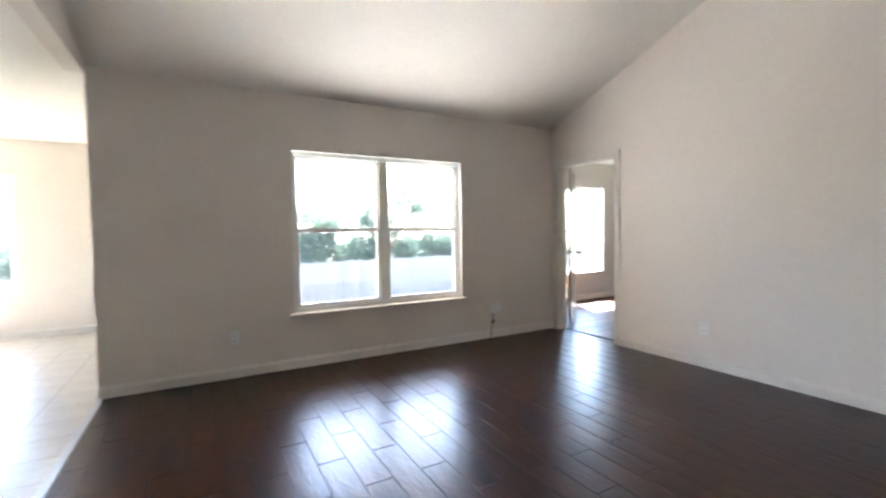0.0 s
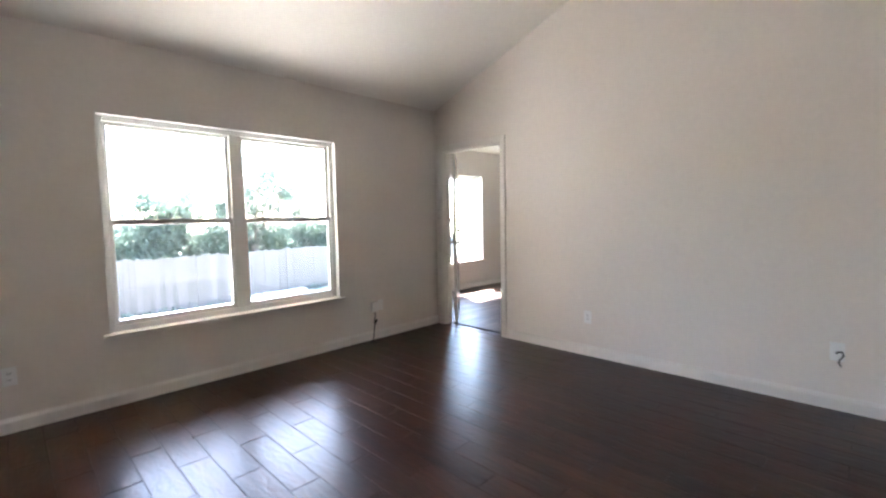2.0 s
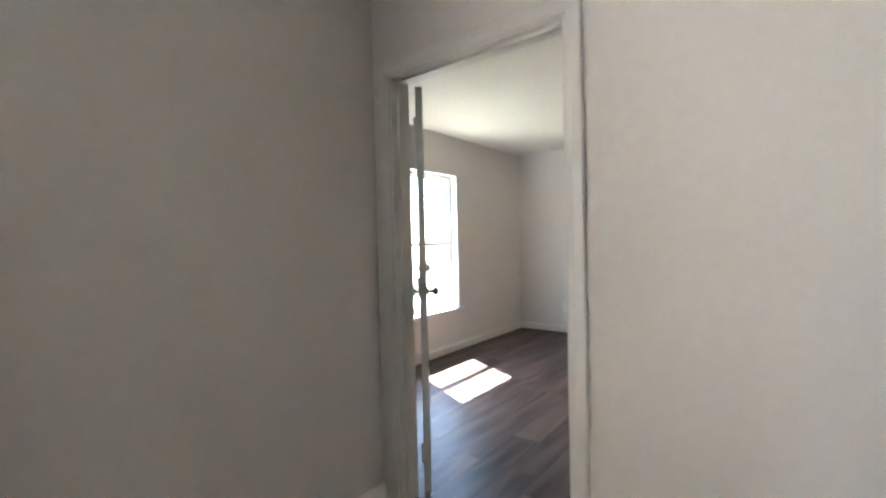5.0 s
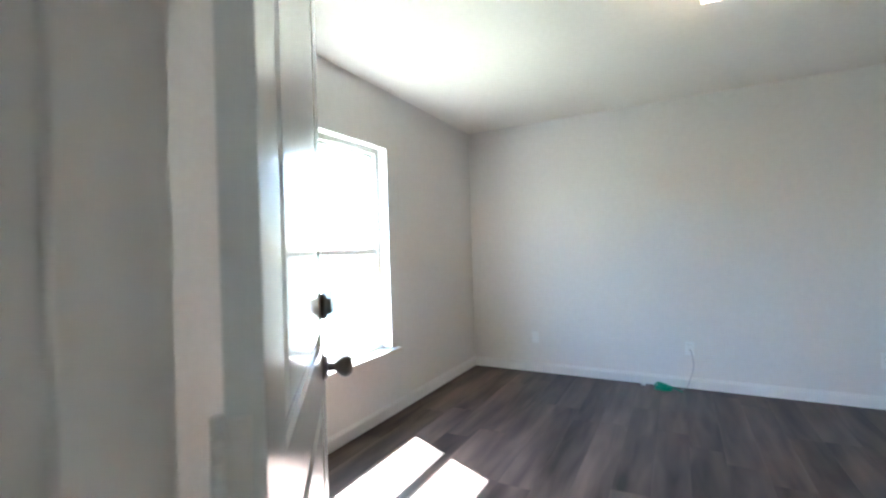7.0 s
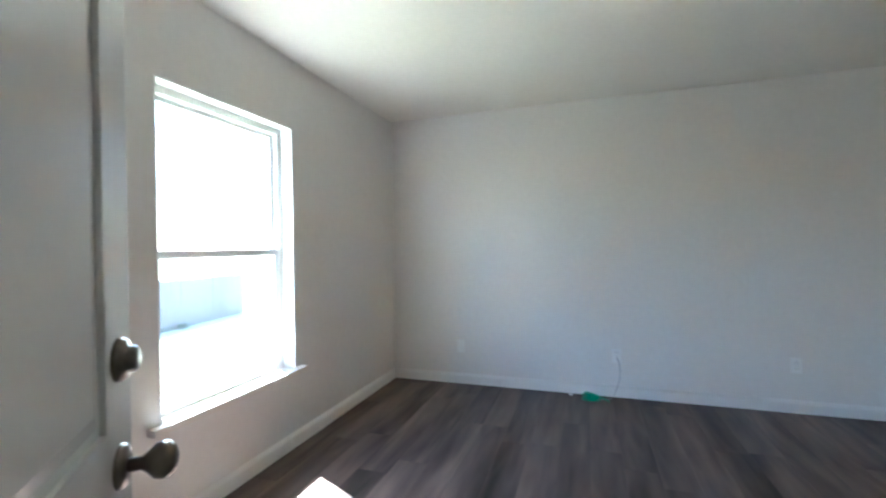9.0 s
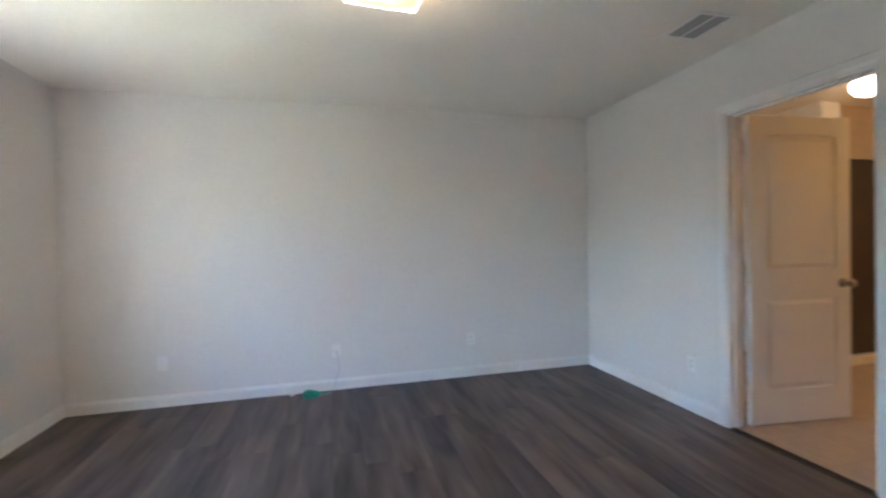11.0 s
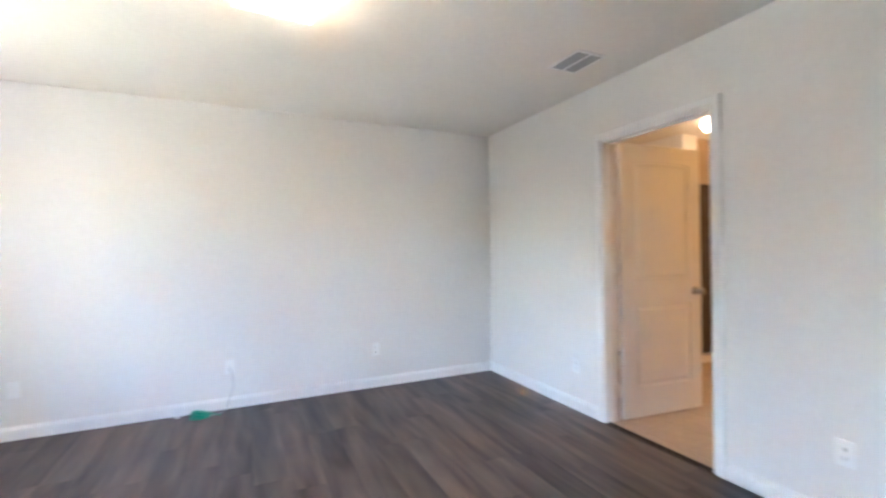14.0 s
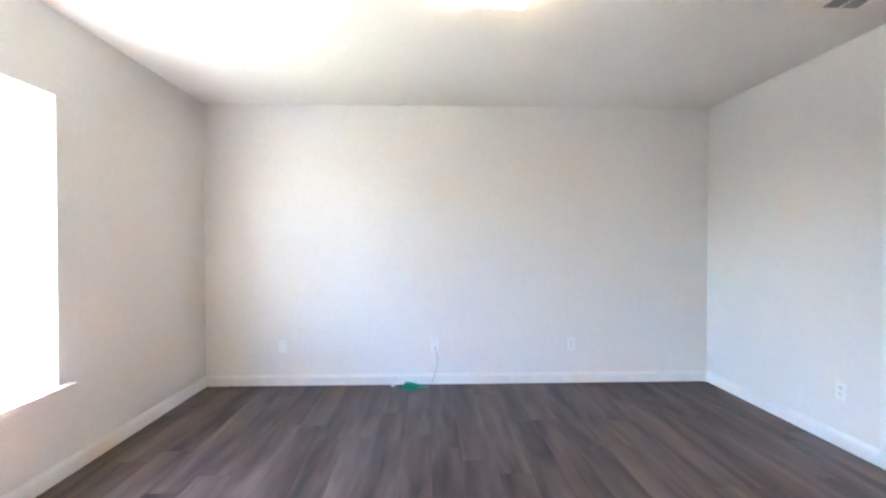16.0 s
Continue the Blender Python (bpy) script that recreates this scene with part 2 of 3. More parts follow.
def smooth_path(points, per=8):
    """A Catmull-Rom line through a few points."""
    p = [Vector(q) for q in points]
    p = [p[0] * 2 - p[1]] + p + [p[-1] * 2 - p[-2]]
    out = []
    for i in range(1, len(p) - 2):
        for k in range(per):
            t = k / per
            a, b, c, d = p[i - 1:i + 3]
            out.append(0.5 * (2 * b + (c - a) * t + (2 * a - 5 * b + 4 * c - d) * t * t + (3 * b - a - 3 * c + d) * t ** 3))
    return out + [p[-2]]


def part(name, bm, material, parent=None, label=""):
    me = bpy.data.meshes.new(name)
    bm.to_mesh(me)
    bm.free()
    me.materials.append(material)
    ob = new(name, me)
    if parent is not None:
        ob.parent = parent
    return tagged(ob, label)


def structure(name, bm, material, label, category):
    return tagged(part(name, bm, material), label, category, kind="structure")


def empty(name, m, label, category, group="", kind=""):
    ob = new(name)
    ob.empty_display_size = 0.1
    ob.matrix_world = m
    return tagged(ob, label, category, group, kind)


def wall(name, axis, f0, f1, a0, a1, z0, z1, holes, material, label):
    """A wall from a0 to a1 along axis, between f0 and f1 across it, with openings (a, b, bottom, top)."""
    bm = bmesh.new()

    def add(p, q, r, s):
        if q - p > 1e-6 and s - r > 1e-6:
            box(bm, *((p, q, f0, f1) if axis == "x" else (f0, f1, p, q)), r, s)
    at = a0
    for a, b, lo, hi in sorted(holes):
        add(at, a, z0, z1)
        add(a, b, z0, lo)
        add(a, b, hi, z1)
        at = b
    add(at, a1, z0, z1)
    bmesh.ops.remove_doubles(bm, verts=bm.verts, dist=1e-5)
    return structure(name, bm, material, label, "wall")


# ---- plan ----
H = 2.44                 # flat ceilings and the eaves side of the vault
SLOPE = 0.39
LX, LY = -4.59, -6.6     # living room: from the opening to the kitchen, and its south wall
RIDGE = -3.3
T = 0.115                # inner walls
BX, BN, BS = 4.087, 1.43, -3.0   # bedroom: east, north and south faces
KN, KW = 3.05, -8.6      # breakfast nook: north and west faces
D0, D1 = -0.96, -0.10  # doorway between living room and bedroom
DH = 2.03
B0, B1 = 1.712, 2.522      # doorway to the bathroom
W = (-3.15, -1.34, 0.50, 2.00)
BW = (1.68, 2.60, 0.49, 2.005)
KWIN = (-7.6, -5.85, 0.55, 2.0)

# ---- large structure ----
wall("wall_living_north", "x", 0.0, 0.15, LX, 0.0, 0, H + 0.2, [W], WALL, "greige painted drywall with a double window")
wall("wall_living_east", "y", 0.0, T, LY, 1.6, 0, H, [(D0, D1, 0, DH)], WALL, "tall greige painted drywall beside an open doorway")
bm = bmesh.new()
prism(bm, [(LY, H), (0.15, H), (0.15, H + 0.1), (RIDGE, H - RIDGE * SLOPE + 0.13), (LY, H + 0.1)], "x", 0.0, T)
structure("wall_living_gable", bm, WALL, "greige painted drywall gable under the vault", "wall")
wall("wall_living_south", "x", LY - 0.15, LY, KW, T, 0, H, [], WALL, "greige painted drywall")
bm = bmesh.new()
prism(bm, [(0.15, H), (0.15, H + 0.14), (RIDGE, H - RIDGE * SLOPE + 0.14), (LY, H + 0.14), (LY, H), (RIDGE, H - RIDGE * SLOPE)], "x", LX, 0.0)
structure("ceiling_living", bm, CEIL, "vaulted textured ceiling painted cream", "ceiling")
bm = bmesh.new()
prism(bm, [(LY, H + 0.1), (0.15, H + 0.1), (RIDGE, H - RIDGE * SLOPE + 0.1)], "x", LX - 0.115, LX)
prism(bm, [(LY, H), (0.0, H), (0.0, H + 0.1), (LY, H + 0.1)], "x", LX - 0.115, LX)
structure("wall_header", bm, WALL, "painted drywall header above the kitchen opening", "wall")
structure("ceiling_kitchen", boxes((KW, LX - 0.115, LY, KN, H, H + 0.12), (LX - 0.115, LX, 0.0, KN, H, H + 0.12)), CEIL, "flat textured ceiling painted cream", "ceiling")
wall("wall_nook_east", "y", LX, LX + 0.15, 0.15, KN + 0.15, 0, H + 0.12, [], WALL, "cream painted drywall of the breakfast nook")
wall("wall_nook_north", "x", KN, KN + 0.15, KW, LX, 0, H + 0.12, [KWIN], WALL, "cream painted drywall of the breakfast nook")
# The opening is added to admit daylight; this wall stays out of view.
wall("wall_nook_west", "y", KW - 0.15, KW, LY, KN + 0.15, 0, H + 0.12, [(1.4, 2.3, 0.5, 2.0)], WALL, "cream painted drywall with an unseen window added for light")
wall("wall_bedroom_north", "x", BN, BN + 0.17, T, BX + 0.15, 0, H, [BW], BEDWALL, "pale painted drywall with a single window")
wall("wall_bedroom_east", "y", BX, BX + 0.15, -6.2, BN, 0, H, [], BEDWALL, "plain pale painted drywall")
wall("wall_bedroom_south", "x", BS - T, BS, T, BX, 0, H, [(B0, B1, 0, DH)], BEDWALL, "pale painted drywall with the bathroom doorway")
structure("ceiling_bedroom", boxes((T, BX + 0.15, -6.2, BN + 0.17, H, H + 0.12)), CEIL, "flat textured ceiling painted off-white", "ceiling")
wall("wall_bath_south", "x", -6.2, -6.05, T, BX, 0, H, [], BEDWALL, "painted drywall of the bathroom")
wall("wall_shower", "x", -5.04, -4.82, 3.2, BX, 0, H, [], BEDWALL, "painted drywall end of the shower partition")
# The header takes the tan tile colour to look dimly lit.
wall("wall_shower_header", "y", 3.27, 3.36, -6.05, -5.04, 1.95, H, [], BATHTILE, "wall above the shower, its dimness put into a tan colour")


def baseboard(runs, material):
    """Runs (x0, y0, x1, y1) with the room to the left of the way from start to end."""
    for x0, y0, x1, y1 in runs:
        d = Vector((x1 - x0, y1 - y0, 0))
        length = d.length
        bm = bmesh.new()
        prism(bm, [(0, 0), (0.015, 0), (0.015, 0.068), (0.011, 0.078), (0.006, 0.086), (0.004, 0.092), (0, 0.092)], "x", 0, length)
        ob = structure("baseboard", bm, material, "painted moulded baseboard along the wall foot", "baseboard")
        ob.matrix_world = pose(x0, y0, 0, 0, 0, math.degrees(math.atan2(d.y, d.x)))


baseboard([(-0.0, -0.0, LX, 0.0), (0.0, LY, 0.0, D0 - 0.058), (LX, KN, KW, KN)], TRIM)
baseboard([(BX, BN, T, BN), (BX, BS, BX, BN), (T, BS, B0 - 0.058, BS), (B1 + 0.058, BS, BX, BS), (T, BN, T, D1 + 0.055), (T, D0 - 0.058, T, BS)], WHITETRIM)


def door_trim(name, width, m, label, paint, left=True, right=True, back=True):
    """Jamb lining, stops and casing of a doorway; local x along the opening from 0, y through the wall from 0 to T, z up."""
    th = empty(name, m, label, "door frame", kind="structure")
    bm = boxes((0, 0.018, -0.002, T + 0.002, 0, DH), (width - 0.018, width, -0.002, T + 0.002, 0, DH), (0.018, width - 0.018, -0.002, T + 0.002, DH - 0.018, DH))
    part("jamb", bm, paint, th)
    part("door_stop", boxes((0.018, 0.029, 0.035, 0.07, 0, DH - 0.018), (width - 0.029, width - 0.018, 0.035, 0.07, 0, DH - 0.018),
                            (0.029, width - 0.029, 0.035, 0.07, DH - 0.029, DH - 0.018)), paint, th)
    prof = [(0, 0), (0, -0.009), (0.012, -0.012), (0.02, -0.017), (0.052, -0.017), (0.058, -0.013), (0.058, 0)]
    for side, front in ((1, True), (-1, back)):
        if not front:
            continue
        y0 = 0 if side == 1 else T
        for x, sgn, want in ((0.006, -1, left or side == -1), (width - 0.006, 1, right)):
            if want:
                part("casing", prism(bmesh.new(), [(x + sgn * a, y0 + side * b) for a, b in prof], "z", 0, DH + 0.052), paint, th)
        bm = bmesh.new()
        prism(bm, [(y0 + side * (b - 0.001), DH - 0.006 + a) for a, b in prof], "x", -0.052, width + 0.052)
        part("head_casing", bm, paint, th)
    return th


# local x runs north to south here, so that the room side faces west
th = door_trim("door_frame_1", D1 - D0, pose(0, D1, 0, 0, 0, -90), "painted door frame and casing of the bedroom doorway", TRIM)
part("threshold", prism(bmesh.new(), [(T - 0.034, 0), (T + 0.004, 0), (T, 0.007), (T - 0.03, 0.007)], "x", 0.018, D1 - D0 - 0.018), SUBFLOOR, th, "dark threshold strip")
# the bathroom doorway: local x runs east to west, the bedroom side faces north
th = door_trim("door_frame_2", B1 - B0, pose(B1, BS, 0, 0, 0, 180), "painted door frame and casing of the bathroom doorway", WHITETRIM)
part("threshold", prism(bmesh.new(), [(0.0, 0), (0.036, 0), (0.032, 0.006), (0.004, 0.006)], "x", 0.018, B1 - B0 - 0.018), SUBFLOOR, th, "dark threshold strip")


for z in (0.212, 1.03, 1.81):
    part("hinge_plate", boxes((0.018, 0.022, T - 0.04, T + 0.014, z - 0.045, z + 0.045), bevel=0.001), TRIM, th, "painted hinge plate on the jamb")


def window(name, x0, x1, z0, z1, y_in, y_frame, units, m, label, nose=0.045, ears=0.05, meet=0.5):
    """Mulled single-hung units in an opening; local y points outdoors."""
    th = empty(name, m, label, "window", kind="structure")
    f, d = 0.045, 0.06
    y0, y1 = y_frame, y_frame + d
    part("window_frame", boxes((x0, x0 + f, y0, y1, z0, z1), (x1 - f, x1, y0, y1, z0, z1), (x0 + f, x1 - f, y0, y1, z1 - f, z1), (x0 + f, x1 - f, y0, y1, z0, z0 + f), bevel=0.004), VINYL, th)
    part("lining", boxes((x0, x0 + 0.008, y_in - 0.002, y0 - 0.001, z0 + 0.004, z1), (x1 - 0.008, x1, y_in - 0.002, y0 - 0.001, z0 + 0.004, z1), (x0 + 0.008, x1 - 0.008, y_in - 0.002, y0 - 0.001, z1 - 0.008, z1)), VINYL, th, "white painted return")
    w = (x1 - x0) / units
    mid = z0 + (z1 - z0) * meet
    for k in range(units):
        a, b = x0 + w * k + (f if k == 0 else 0.045), x0 + w * (k + 1) - (f if k == units - 1 else 0.045)
        if k:
            part("mullion", boxes((x0 + w * k - 0.045, x0 + w * k + 0.045, y0 - 0.004, y1, z0 + f, z1 - f), bevel=0.004), VINYL, th)
        s = 0.026
        for nm, lo, hi, yy in (("upper_sash", mid - 0.005, z1 - f, y0 + 0.032), ("lower_sash", z0 + f, mid + 0.035, y0 + 0.004)):
            sash = part(nm, boxes((a, a + s, yy, yy + 0.026, lo, hi), (b - s, b, yy, yy + 0.026, lo, hi), (a + s, b - s, yy, yy + 0.026, hi - (s + 0.012 if nm == "lower_sash" else 0.024), hi), (a + s, b - s, yy, yy + 0.026, lo, lo + s + 0.006), bevel=0.003), VINYL, th)
            pane = part("pane", boxes((a + s - 0.004, b - s + 0.004, yy + 0.011, yy + 0.015, lo + s, hi - 0.02)), GLASS, sash)
            pane.visible_shadow = False
    part("window_sill", boxes((x0 - ears, x1 + ears, y_in - nose, y_in - 0.001, z0 - 0.028, z0 + 0.004), (x0 + 0.001, x1 - 0.001, y_in - 0.001, y0 - 0.001, z0 - 0.0, z0 + 0.004), bevel=0.002), TRIM, th, "white painted stool with a rounded nose")
    return th


window("window_1", *W, 0.0, 0.05, 2, Matrix(), "white vinyl double window over a painted sill", 0.05, 0.035)
window("window_2", *BW, BN, BN + 0.08, 1, Matrix(), "white vinyl single-hung window over a painted sill", 0.05, 0.06, 0.475)
window("window_3", *KWIN, KN, KN + 0.07, 2, Matrix(), "white vinyl window of the breakfast nook")
# Unseen window, added and sized to tune the light in the living room.
window("fill_window", 1.4, 2.3, 0.5, 2.0, -KW, -KW + 0.06, 1, pose(0, 0, 0, 0, 0, 90), "white vinyl window of the breakfast nook")

# ---- doors ----
def door_leaf(name, width, height, m, label, knob_material, knob_x, zk, deadbolt=False, rail=None):
    """Two-panel moulded door with an arched upper panel. Local x from the hinge edge, y through the leaf, z up."""
    th = empty(name, m, label, "door")
    t, r = 0.035, 0.008
    stile, top, bottom = 0.115, 0.12, 0.22
    lo, hi = rail or (zk - 0.062, zk + 0.068)
    core = boxes((0, width, r, t - r, 0, height))
    x0, x1 = stile, width - stile
    half, mid = (x1 - x0) / 2, width / 2
    rise = 0.012

    def arch(z, inset, n=14):
        out = []
        for k in range(n + 1):
            u = -1 + 2 * k / n
            out.append((mid + u * (half - inset), z + rise * (1 - u * u)))
        return out
    spring = height - top - rise
    for y0, y1 in ((0, r), (t - r, t)):
        box(core, 0, x0, y0, y1, 0, height)
        box(core, x1, width, y0, y1, 0, height)
        box(core, x0, x1, y0, y1, 0, bottom)
        box(core, x0, x1, y0, y1, lo, hi)
        pts = arch(spring, 0.0)
        for (a, za), (b, zb) in zip(pts, pts[1:]):
            prism(core, [(a, za), (b, zb), (b, height), (a, height)], "y", y0, y1)
    part("leaf", core, DOORPAINT, th)
    g = 0.014
    for y_out, y_in in ((0.0005, r), (t - 0.0005, t - r)):
        for nm, outline in (("lower_panel", [(x0 + g, bottom + g), (x1 - g, bottom + g), (x1 - g, lo - g), (x0 + g, lo - g)]),
                            ("upper_panel", [(x0 + g, hi + g), (x1 - g, hi + g)] + arch(spring - g, g)[::-1])):
            bm = bmesh.new()
            cx = sum(p[0] for p in outline) / len(outline)
            cz = sum(p[1] for p in outline) / len(outline)
            outer = [bm.verts.new((x, y_in, z)) for x, z in outline]
            inner = []
            for x, z in outline:
                sx = (abs(x - cx) - 0.026) / max(abs(x - cx), 0.03)
                sz = (abs(z - cz) - 0.026) / max(abs(z - cz), 0.03)
                inner.append(bm.verts.new((cx + (x - cx) * max(sx, 0), y_out, cz + (z - cz) * max(sz, 0))))
            for k in range(len(outer)):
                j = (k + 1) % len(outer)
                bm.faces.new((outer[k], outer[j], inner[j], inner[k]))
            bm.faces.new(inner)
            bm.faces.new(outer[::-1])
            bmesh.ops.recalc_face_normals(bm, faces=bm.faces)
            part(nm, bm, DOORPAINT, th)
    for z in (0.2, 1.02, height - 0.2):
        bm = boxes((-0.003, 0.0, 0.012, t - 0.001, z - 0.045, z + 0.045))
        lathe(bm2 := bmesh.new(), [(0.0045, -0.05)] + [(r0, -0.05 + 0.02 * k + dz) for k in range(5) for r0, dz in ((0.0065, 0.001), (0.0065, 0.0185), (0.0045, 0.0195))], Matrix.Translation((-0.004, t + 0.005, z)), 10)
        me = bpy.data.meshes.new("tmp")
        bm2.to_mesh(me)
        bm2.free()
        bm.from_mesh(me)
        bpy.data.meshes.remove(me)
        part("hinge", bm, TRIM, th, "painted butt hinge")
    for side in (-1, 1):
        base = t if side == 1 else 0
        turn = pose(knob_x, base, zk, -90 * side)
        rose = part("rosette", lathe(bmesh.new(), [(0.033, 0), (0.033, 0.004), (0.028, 0.010), (0.014, 0.012)], turn), knob_material, th)
        part("knob", lathe(bmesh.new(), [(0.011, 0.010), (0.010, 0.028), (0.016, 0.036), (0.025, 0.045), (0.028, 0.055), (0.027, 0.064), (0.020, 0.072), (0.008, 0.076)], turn), knob_material, th, "round metal door knob")
        if deadbolt:
            turn = pose(knob_x, base, zk + 0.16, -90 * side)
            part("deadbolt", lathe(bmesh.new(), [(0.033, 0), (0.033, 0.006), (0.029, 0.012), (0.020, 0.013), (0.020, 0.022), (0.016, 0.026)], turn), knob_material, th, "round metal deadbolt")
    part("latch_plate", boxes((width, width + 0.0015, 0.006, t - 0.006, zk - 0.03, zk + 0.03)), knob_material, th)
    return th


LEAF_A = 40.3
ca, sa = math.cos(radians(LEAF_A)), math.sin(radians(LEAF_A))
# hinged on the north jamb, swung into the bedroom
door_leaf("panel_door", 0.815, 2.0, Matrix.Translation((T + 0.035, D1 - 0.026, 0.012)) @ pose(0, 0, 0, 0, 0, LEAF_A) @ Matrix.Translation((0.006, -0.037, 0)),
          "glossy off-white two-panel door standing open in the bedroom", BRONZE, 0.755, 0.912, True)
door_leaf("panel_door", 0.762, 2.0, Matrix.Translation((B1 - 0.012, BS - T - 0.018, 0.012)) @ pose(0, 0, 0, 0, 0, 180 + 84.5) @ Matrix.Translation((0.006, -0.037, 0)),
          "off-white two-panel door standing open in the bathroom", NICKEL, 0.70, 0.905, rail=(0.815, 1.0))



# ---- electrical ----
def outlet(m, label="white duplex outlet plate on the wall", group="wall outlets", sockets=True):
    """Local x along the wall, y out of the wall, z up."""
    th = empty("outlet", m, label, "outlet", group)
    bm = boxes((-0.035, 0.035, 0, 0.006, -0.057, 0.057), bevel=0.0025)
    part("cover_plate", bm, PLATE, th)
    if sockets:
        for z in (-0.02, 0.02):
            face = part("socket", boxes((-0.017, 0.017, 0.006, 0.008, z - 0.014, z + 0.014), bevel=0.002), PLATE, th)
            part("slot", boxes((-0.008, -0.0055, 0.008, 0.0086, z - 0.004, z + 0.006), (0.0055, 0.008, 0.008, 0.0086, z - 0.003, z + 0.006), (-0.0025, 0.0025, 0.008, 0.0086, z - 0.010, z - 0.006)), SLOT, face)
    part("screw", lathe(bmesh.new(), [(0.003, 0), (0.003, 0.0016)], pose(0, 0.006, 0, -90), 10), PLATE, th)
    return th


NORTH, EAST, SOUTH = 180, 90, 0   # turn so that the plate faces away from that wall
outlet(pose(-3.648, -0.0, 0.345, 0, 0, NORTH))
outlet(pose(-0.86, -0.0, 0.352, 0, 0, NORTH), "white blank wall plate beside a cable box", "blank wall plates", False)
outlet(pose(0.0, -1.903, 0.348, 0, 0, EAST))
outlet(pose(BX, 0.769, 0.34, 0, 0, EAST), "white blank wall plate low on the wall", "blank wall plates", False)
outlet(pose(BX, -0.55, 0.335, 0, 0, EAST))
outlet(pose(BX, -1.764, 0.346, 0, 0, EAST))
outlet(pose(1.151, BS, 0.35, 0, 0, SOUTH))
outlet(pose(2.813, BS, 0.342, 0, 0, SOUTH))

cb = empty("cable_box", pose(-0.95, 0, 0.345, 0, 0, NORTH), "white cable junction box with a dangling black lead", "cable box")
part("housing", boxes((-0.036, 0.036, 0, 0.035, -0.05, 0.05), bevel=0.005), PLATE, cb)
part("lead", tube(bmesh.new(), smooth_path([(0.0, 0.02, -0.048), (-0.004, 0.026, -0.09), (0.012, 0.03, -0.13), (0.0, 0.03, -0.165), (0.012, 0.026, -0.215), (0.02, 0.022, -0.30), (0.04, 0.03, -0.338), (0.075, 0.06, -0.34), (0.085, 0.11, -0.34), (0.05, 0.13, -0.34), (0.03, 0.09, -0.338), (0.06, 0.06, -0.334), (0.10, 0.09, -0.34)]), 0.005), CABLE, cb)
part("connector", tube(bmesh.new(), [(-0.016, 0.032, -0.135), (-0.004, 0.034, -0.15), (0.014, 0.032, -0.172)], 0.012), CABLE, cb, "black connector plug")

cj = empty("cable_plate", pose(0, -3.553, 0.37, 0, 0, EAST), "white wall plate with a short loose black lead", "cable plate")
part("cover_plate", boxes((-0.036, 0.036, 0, 0.007, -0.058, 0.058), bevel=0.0025), PLATE, cj)
part("lead", tube(bmesh.new(), smooth_path([(0.0, 0.005, 0.0), (0.004, 0.03, -0.004), (-0.018, 0.04, 0.012), (-0.03, 0.042, -0.012), (-0.012, 0.038, -0.05), (-0.02, 0.036, -0.085)]), 0.0045), CABLE, cj)

ad = empty("plug_adapter", pose(BX - 0.009, -0.55, 0.352, 0, 0, EAST), "white plug with a thin white lead hanging to the floor", "plug")
part("plug_body", boxes((-0.02, 0.02, 0, 0.026, -0.016, 0.018), bevel=0.004), PLATE, ad)
part("lead", tube(bmesh.new(), smooth_path([(0.0, 0.02, -0.014), (-0.014, 0.03, -0.06), (-0.024, 0.035, -0.16), (0.006, 0.045, -0.27), (0.04, 0.06, -0.342), (0.11, 0.10, -0.347), (0.16, 0.13, -0.347)]), 0.003), WHITECABLE, ad)

gc = bmesh.new()
pts = []
for k in range(150):
    u = k / 149
    a = u * 2 * math.pi * 6.3
    r = 0.038 + 0.014 * math.sin(3.1 * a / 6.3) + 0.006 * math.sin(11 * u)
    pts.append((0.75 * r * math.cos(a) + 0.006 * math.sin(9 * u), 1.25 * r * math.sin(a), 0.010 + 0.038 * u + 0.012 * math.sin(a + 0.6) * u))
pts += [(0.03, -0.085, 0.02), (0.02, -0.12, 0.008), (0.0, -0.14, 0.006)]
tube(gc, pts, 0.005, 6)
tagged(part("cord_coil", gc, GREEN), "small coil of green cord lying on the floor", "cord").location = (3.935, -0.346, 0.001)
tagged(part("cord_scrap", boxes((-0.012, 0.012, -0.018, 0.018, 0, 0.008), bevel=0.002), PLATE), "small white scrap on the floor by the wall", "scrap").location = (4.03, -0.19, 0.001)

# ---- ceiling fittings ----
lamp = empty("ceiling_light", pose(2.20, -0.80, H, 0, 0, 4), "lit square frosted-glass ceiling light with a finial", "ceiling light")
part("canopy", boxes((-0.13, 0.13, -0.13, 0.13, -0.025, 0), bevel=0.004), TRIM, lamp)
bm = bmesh.new()
N, S = 10, 0.17
top, low = [], []
for i in range(N + 1):
    for j in range(N + 1):
        u, v = -1 + 2 * i / N, -1 + 2 * j / N
        z = -0.085 + 0.018 * (u * u + v * v)
        top.append(bm.verts.new((u * S, v * S, z + 0.005)))
        low.append(bm.verts.new((u * S, v * S, z)))
for i in range(N):
    for j in range(N):
        k = i * (N + 1) + j
        for g in (top, low):
            bm.faces.new((g[k], g[k + 1], g[k + N + 2], g[k + N + 1])).smooth = True
bmesh.ops.recalc_face_normals(bm, faces=bm.faces)
shade = part("shade", bm, LAMPGLASS, lamp, "square slumped frosted glass shade")
part("shade_edge", boxes((-S, S, -S - 0.003, -S, -0.068, -0.045), (-S, S, S, S + 0.003, -0.068, -0.045), (-S - 0.003, -S, -S, S, -0.068, -0.045), (S, S + 0.003, -S, S, -0.068, -0.045)), LAMPRIM, shade)
